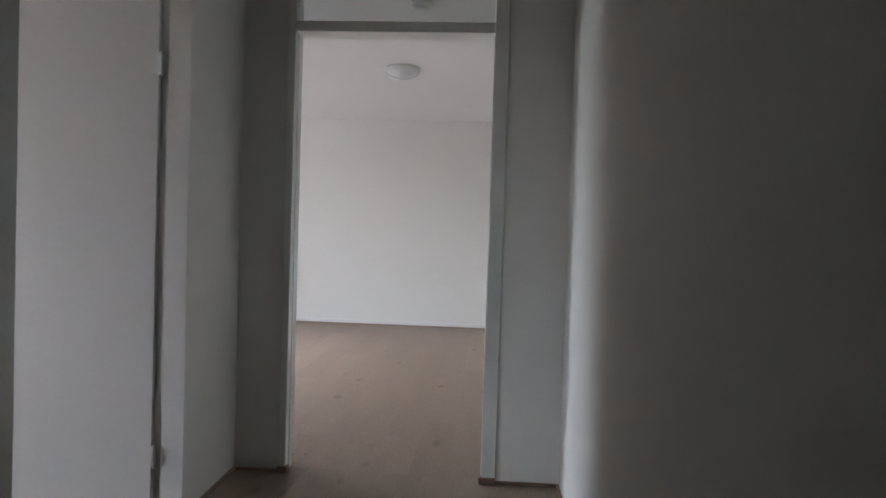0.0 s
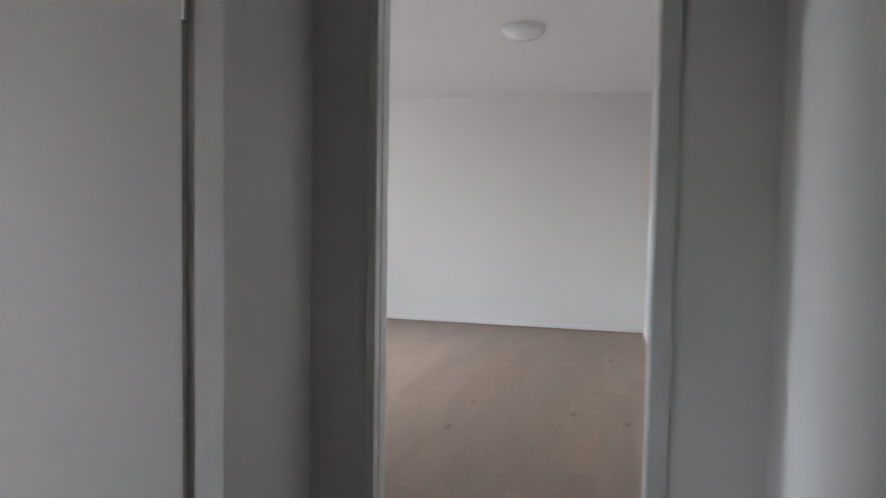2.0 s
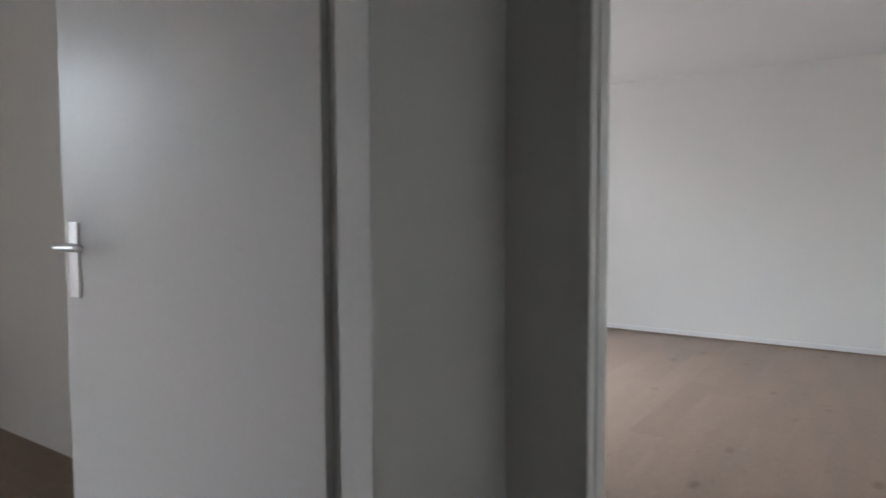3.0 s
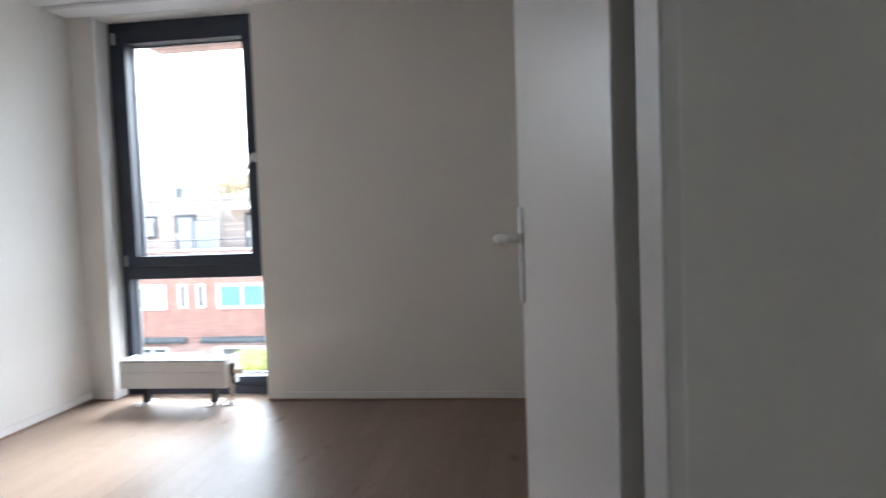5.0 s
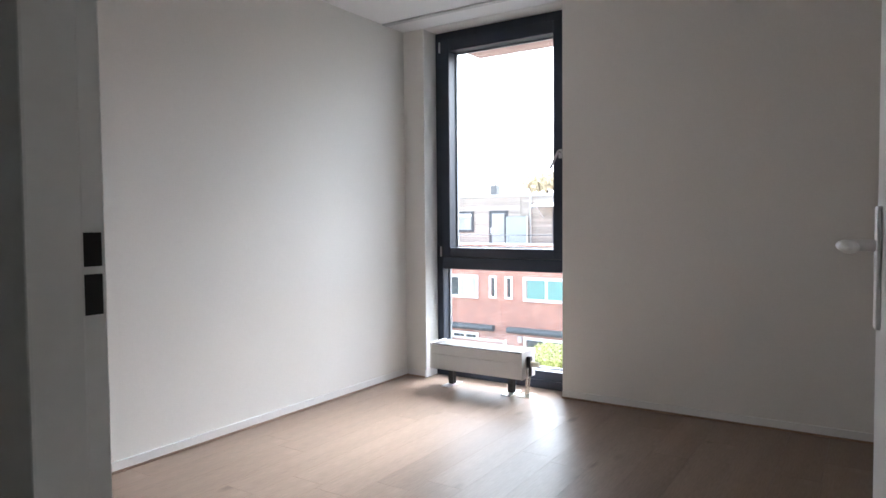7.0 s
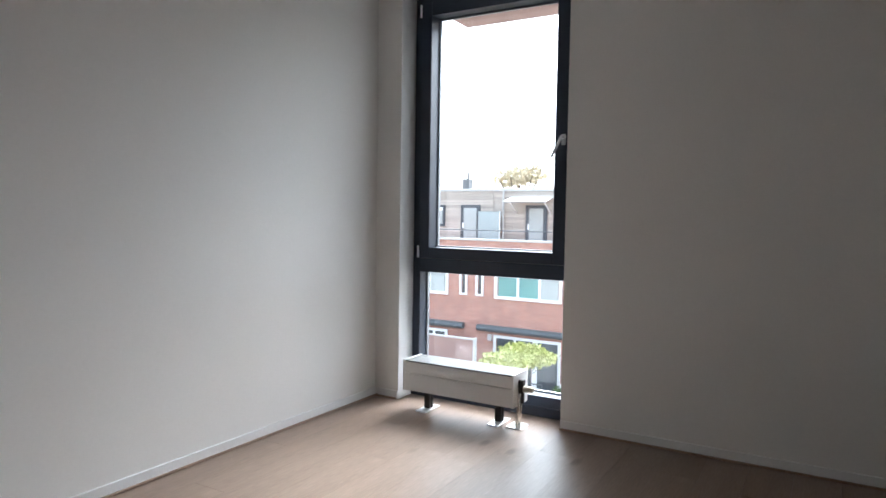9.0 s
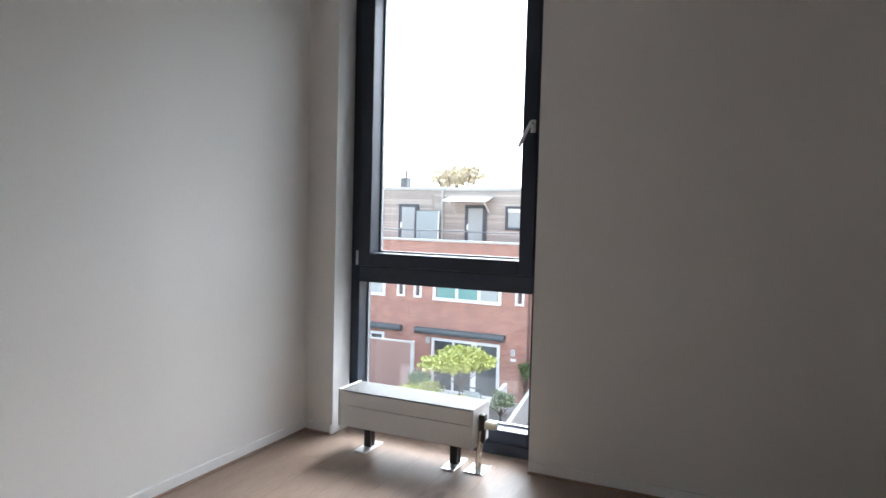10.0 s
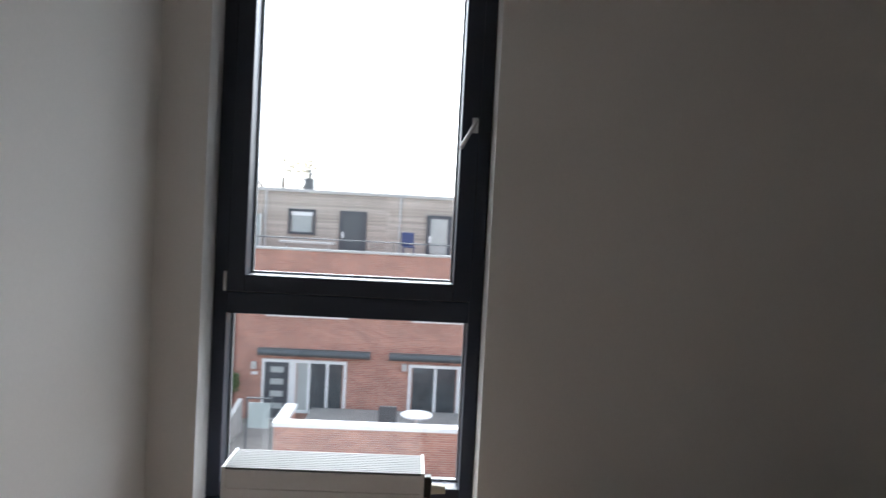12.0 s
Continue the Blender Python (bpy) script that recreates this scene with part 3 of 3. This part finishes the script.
    if k == 1:
        part("downpipe", rod_into(bmesh.new(), (XF + 0.06, y0, GZ), (XF + 0.06, y0, -0.75), 0.045, 8), PIPE, h, "dark brown drainpipe")
    part("wall_lamp", boxes([(XF, y0 + (0.62 if mirror else 4.35), -3.95, XF + 0.1, y0 + (0.8 if mirror else 4.5), -3.7)], 0.02), CONC, h, "small pale wall lamp")
    if not mirror:
        part("wall_lamp", boxes([(XF, y0 + 0.8, -3.82, XF + 0.1, y0 + 0.98, -3.57)], 0.02), CONC, h, "small pale wall lamp")
    part("house_sign", boxes([(XF, y0 + (0.64 if mirror else 4.33), -4.15, XF + 0.02, y0 + (0.84 if mirror else 4.53), -4.05)]), WHITE, h, "small white number plate")
    for kind_, a, c in roof_parts:
        if kind_ == "win":
            window_unit(h, a, c, 0.72, 1.66, XB + 0.06, (), [PANEL], GREYD, 0.09)
            part("blind", boxes([(XB + 0.09, a + 0.1, 1.42, XB + 0.1, c - 0.1, 1.56)]), WHITE, h, "white blind edge")
        elif kind_ in ("door", "greydoor"):
            d = part("door", boxes([(XB + 0.036, a, 0.21, XB + 0.1, c, 1.68)]), GREYD, h, "dark framed terrace door")
            part("leaf", boxes([(XB + 0.1, a + 0.16, 0.22, XB + 0.115, c - 0.16, 1.55)]), PANEL if kind_ == "door" else AWNM, d)
            part("lock_plate", boxes([(XB + 0.116, a + 0.1, 0.65, XB + 0.14, a + 0.17, 0.9)]), WHITE, d)
        elif kind_ == "screen":
            part("privacy_screen", boxes([(XB + 0.3, a, 0.21, XB + 0.33, c, 1.4)]), FROST, h, "frosted glass terrace screen")
            part("screen_post", boxes([(XB + 0.29, c, 0.21, XB + 0.34, c + 0.05, 1.42)]), STEEL, h)
        elif kind_ == "canopy":
            cb = bmesh.new()
            vs = [cb.verts.new(v) for v in ((XB + 0.04, a + 0.2, 2.02), (XB + 0.04, c, 2.02), (XB + 1.0, c, 1.78), (XB + 1.0, a + 0.2, 1.78))]
            r = bmesh.ops.extrude_face_region(cb, geom=[cb.faces.new(vs)])
            bmesh.ops.translate(cb, vec=(0, 0, 0.04), verts=[v for v in r["geom"] if isinstance(v, bmesh.types.BMVert)])
            part("door_canopy", cb, CONC, h, "pale sloping door canopy")
            for yb in (c - 0.15, a + 0.4):
                part("canopy_brace", rod_into(bmesh.new(), (XB + 0.05, yb, 1.35), (XB + 0.8, yb, 1.82), 0.025, 6), WHITE, h)
        elif kind_ == "chimney":
            ch = part("chimney", boxes([(XB - 3.2, a, 2.4, XB - 2.8, a + 0.35, 3.0)]), ROOFM, h, "small dark chimney")
            part("flue", rod_into(bmesh.new(), (XB - 3.0, a + 0.2, 3.0), (XB - 3.0, a + 0.2, 3.35), 0.05, 8), ROOFM, ch)
    return h

B0 = -13.75
house(-2, B0 - 2 * MOD, False, [("win", -21.0, -20.1)])
house(-1, B0 - MOD, True, [("win", -17.1, -16.2), ("door", -15.37, -14.42), ("screen", -14.38, -13.37), ("chimney", -16.9, 0)])
house(0, B0, False, [("door", -12.25, -11.3), ("canopy", -13.1, -11.02), ("win", -10.48, -9.53), ("screen", -9.17, -8.43), ("chimney", -10.4, 0)])
house(1, B0 + MOD, True, [("win", -7.45, -6.45), ("greydoor", -5.55, -4.55), ("chimney", -7.4, 0)])
house(2, B0 + 2 * MOD, False, [("door", -2.3, -1.35)])
house(3, B0 + 3 * MOD, True, [("win", 2.3, 3.2)])

chair = thing("terrace_chair", "dark blue plastic chair on the roof terrace", "chair")
part("seat", boxes([(-25.3, -3.15, 0.45, -24.85, -2.7, 0.5)], 0.02), BLUE, chair)
part("backrest", boxes([(-25.32, -3.2, 0.5, -25.25, -2.75, 1.0)], 0.03), BLUE, chair)
for x, y in ((-25.28, -3.12), (-24.88, -3.12), (-25.28, -2.74), (-24.88, -2.74)):
    part("leg", boxes([(x - 0.02, y - 0.02, 0.2, x + 0.02, y + 0.02, 0.45)]), BLUE, chair)
bench = thing("terrace_table", "long pale table top on the roof terrace", "table")
part("tabletop", boxes([(-25.2, -7.5, 0.42, -24.6, -5.6, 0.5)], 0.01), CONC, bench)
for y in (-7.3, -5.8):
    part("leg", boxes([(-25.0, y - 0.04, 0.2, -24.8, y + 0.04, 0.42)]), CONC, bench)

# gardens: raised brick terrace with white cap, railings, planting
wall_g = thing("garden_wall", "low brick garden wall with a white cap", "wall")
part("wall", boxes([(-19.4, -6.3, GZ, -19.1, 3.0, -4.4)]), BRICK, wall_g)
part("cap", boxes([(-19.45, -6.35, -4.4, -19.05, 3.05, -4.28)], 0.01), WHITE, wall_g, "white concrete cap")
part("return_wall", boxes([(-21.0, -6.3, GZ, -19.41, -6.05, -4.4)]), BRICK, wall_g)
part("return_cap", boxes([(-21.0, -6.35, -4.4, -19.46, -6.0, -4.28)], 0.01), WHITE, wall_g, "white concrete cap")
setting("garden_terrace", boxes([(-23.9, -6.0, GZ + 0.03, -19.42, 3.0, -5.2)]), PAVE, "raised paved garden terrace", "pavement")
fence = thing("garden_fence", "brown timber garden fence with a pale post", "fence")
part("panel", boxes([(-22.03, -15.2, GZ, -21.97, -12.58, -3.47)], 0.01), CANOPY, fence, "brown timber panel")
part("post", boxes([(-22.05, -12.57, GZ, -21.93, -12.46, -3.38)], 0.01), CONC, fence, "pale post")
part("top_rail", boxes([(-22.05, -15.2, -3.469, -21.95, -12.58, -3.41)], 0.01), CONC, fence, "pale top rail")
def railing(name, y0, y1, x, z0, z1):
    r = thing(name, "steel railing with frosted panel on the garden terrace", "railing", "garden railings")
    part("panel", boxes([(x, y0 + 0.05, z0 + 0.12, x + 0.02, y1 - 0.05, z1 - 0.12)]), FROST, r)
    part("top_rail", rod_into(bmesh.new(), (x, y0, z1), (x, y1, z1), 0.022, 8), AWNM, r)
    for y in (y0, y1):
        part("post", rod_into(bmesh.new(), (x, y, GZ), (x, y, z1), 0.022, 8), AWNM, r)
railing("garden_railing", -7.1, -6.42, -19.3, -4.65, -3.7)
railing("garden_railing", -9.9, -9.25, -20.6, -5.2, -4.4)
stair = thing("stair_wall", "pale sloping stair wall in the garden", "wall")
sb = bmesh.new()
for s in (-9.15, -8.15):
    vs = [sb.verts.new(v) for v in ((-22.5, s, -4.6), (-19.3, s, -5.3), (-19.3, s, GZ), (-22.5, s, GZ))]
    r = bmesh.ops.extrude_face_region(sb, geom=[sb.faces.new(vs)])
    bmesh.ops.translate(sb, vec=(0, 0.14, 0), verts=[v for v in r["geom"] if isinstance(v, bmesh.types.BMVert)])
part("cheek", sb, CONC, stair)
gt = thing("garden_table", "round white garden table on the raised terrace", "table")
part("tabletop", rod_into(bmesh.new(), (-21.0, -2.4, -4.5), (-21.0, -2.4, -4.46), 0.48, 24), WHITE, gt)
part("foot", rod_into(bmesh.new(), (-21.0, -2.4, -5.2), (-21.0, -2.4, -4.5), 0.06, 10), WHITE, gt)
gc = thing("garden_chair", "grey rounded garden chair by the table", "chair")
part("seat", boxes([(-21.3, -3.55, -4.8, -20.8, -3.0, -4.74)], 0.02), AWNM, gc)
part("backrest", boxes([(-20.85, -3.55, -4.74, -20.79, -3.0, -4.2)], 0.03), AWNM, gc)
part("pedestal", boxes([(-21.2, -3.45, -5.2, -20.9, -3.1, -4.8)], 0.01), AWNM, gc)
plant("garden_tree", "bright yellow-green umbrella-shaped garden tree", -20.0, -9.75, GZ, 1.95, 1.6, 0.5, 5600, 0.075, LEAF_Y, 3)
plant("hedge_shrub", "low yellow-green hedge shrub", -18.6, -10.6, GZ, 0.85, 1.0, 0.55, 2400, 0.06, LEAF_Y, 5)
plant("hedge_shrub", "low yellow-green hedge shrub", -18.6, -9.4, GZ, 0.80, 0.9, 0.5, 2000, 0.06, LEAF_Y, 6)
plant("garden_shrub", "dark green rounded garden shrub", -21.8, -12.2, GZ, 0.6, 0.7, 0.5, 1500, 0.06, LEAF_G, 7)
plant("potted_shrub", "green flowering shrub beside the stair", -21.0, -8.7, GZ, 0.5, 0.5, 0.45, 1200, 0.06, LEAF_G, 8)
plant("climbing_shrub", "dark green shrub at the drainpipe", -23.5, -8.7, GZ, 0.9, 0.35, 0.5, 900, 0.06, LEAF_G, 9)
plant("background_tree", "autumn yellow tree beyond the roofs", -48, -22.4, GZ, 8.6, 2.4, 1.5, 1100, 0.2, LEAF_A, 11, 0.25)
plant("background_tree", "pale bare-branched tree beyond the roofs", -55, -13.5, GZ, 9.4, 4.0, 1.9, 500, 0.14, LEAF_A, 12, 0.25)

# ---- floors ----
def plank_floor(name, label, x0, y0, x1, y1, along_x, mat, seed):
    fl = setting(name, boxes([(x0, y0, -0.25, x1, y1, -0.010)]), SUBF, label, "floor")
    rnd = random.Random(seed)
    L, W, g, cache = 1.28, 0.192, 0.0003, {}
    u0, u1, v0, v1 = (x0, x1, y0, y1) if along_x else (y0, y1, x0, x1)
    v = v0
    while v < v1 - 0.004:
        w = min(W, v1 - v)
        u = u0 - rnd.uniform(0.1, 1.1)
        while u < u1 - 0.004:
            a, c = max(u, u0), min(u + L, u1)
            if c - a > 0.01:
                key = (round(c - a, 4), round(w, 4))
                if key not in cache:
                    p, q = ((c - a) / 2 - g, w / 2 - g) if along_x else (w / 2 - g, (c - a) / 2 - g)
                    bm = boxes([(-p, -q, -0.009, p, q, 0.0)])
                    bmesh.ops.bevel(bm, geom=[e for e in bm.edges if all(k.co.z > -0.001 for k in e.verts)], offset=0.0003, segments=1, affect="EDGES")
                    cache[key] = bpy.data.meshes.new("plank")
                    bm.to_mesh(cache[key])
                    bm.free()
                    cache[key].materials.append(mat)
                o = new("plank", cache[key])
                o.parent = fl
                o.location = ((a + c) / 2, v + w / 2, 0) if along_x else (v + w / 2, (a + c) / 2, 0)
            u += L
        v += W

plank_floor("floor_bedroom", "oak-look laminate floor with a soft sheen", XW, YS, -0.05, 0.0, True, WOOD, 1)
plank_floor("floor_window_niche", "oak-look laminate floor in the window niche", -3.93, WY0, XW, WY1, True, WOOD, 4)
plank_floor("floor_hall", "oak-look laminate hall floor", -0.05, -4.6, XR, 0.05, False, WOODY, 2)
plank_floor("floor_far_room", "oak-look laminate floor with scuffs and dust", XW, 0.05, XRA, YA, False, WOODY, 3)

# dust and paint crumbs left on the far room's floor
rnd = random.Random(21)
crumbs = bmesh.new()
for _ in range(60):
    x, y, s = rnd.uniform(0.0, 1.2), rnd.uniform(0.15, 2.6), rnd.uniform(0.003, 0.008)
    bmesh.ops.create_icosphere(crumbs, subdivisions=1, radius=s, matrix=Matrix.Translation((x, y, s * 0.25)) @ Matrix.Diagonal((1, rnd.uniform(0.6, 1.6), 0.35, 1)))
tagged(part("floor_crumbs", crumbs, STRIP), "small dark crumbs and dust on the laminate floor", "debris", kind="stuff")
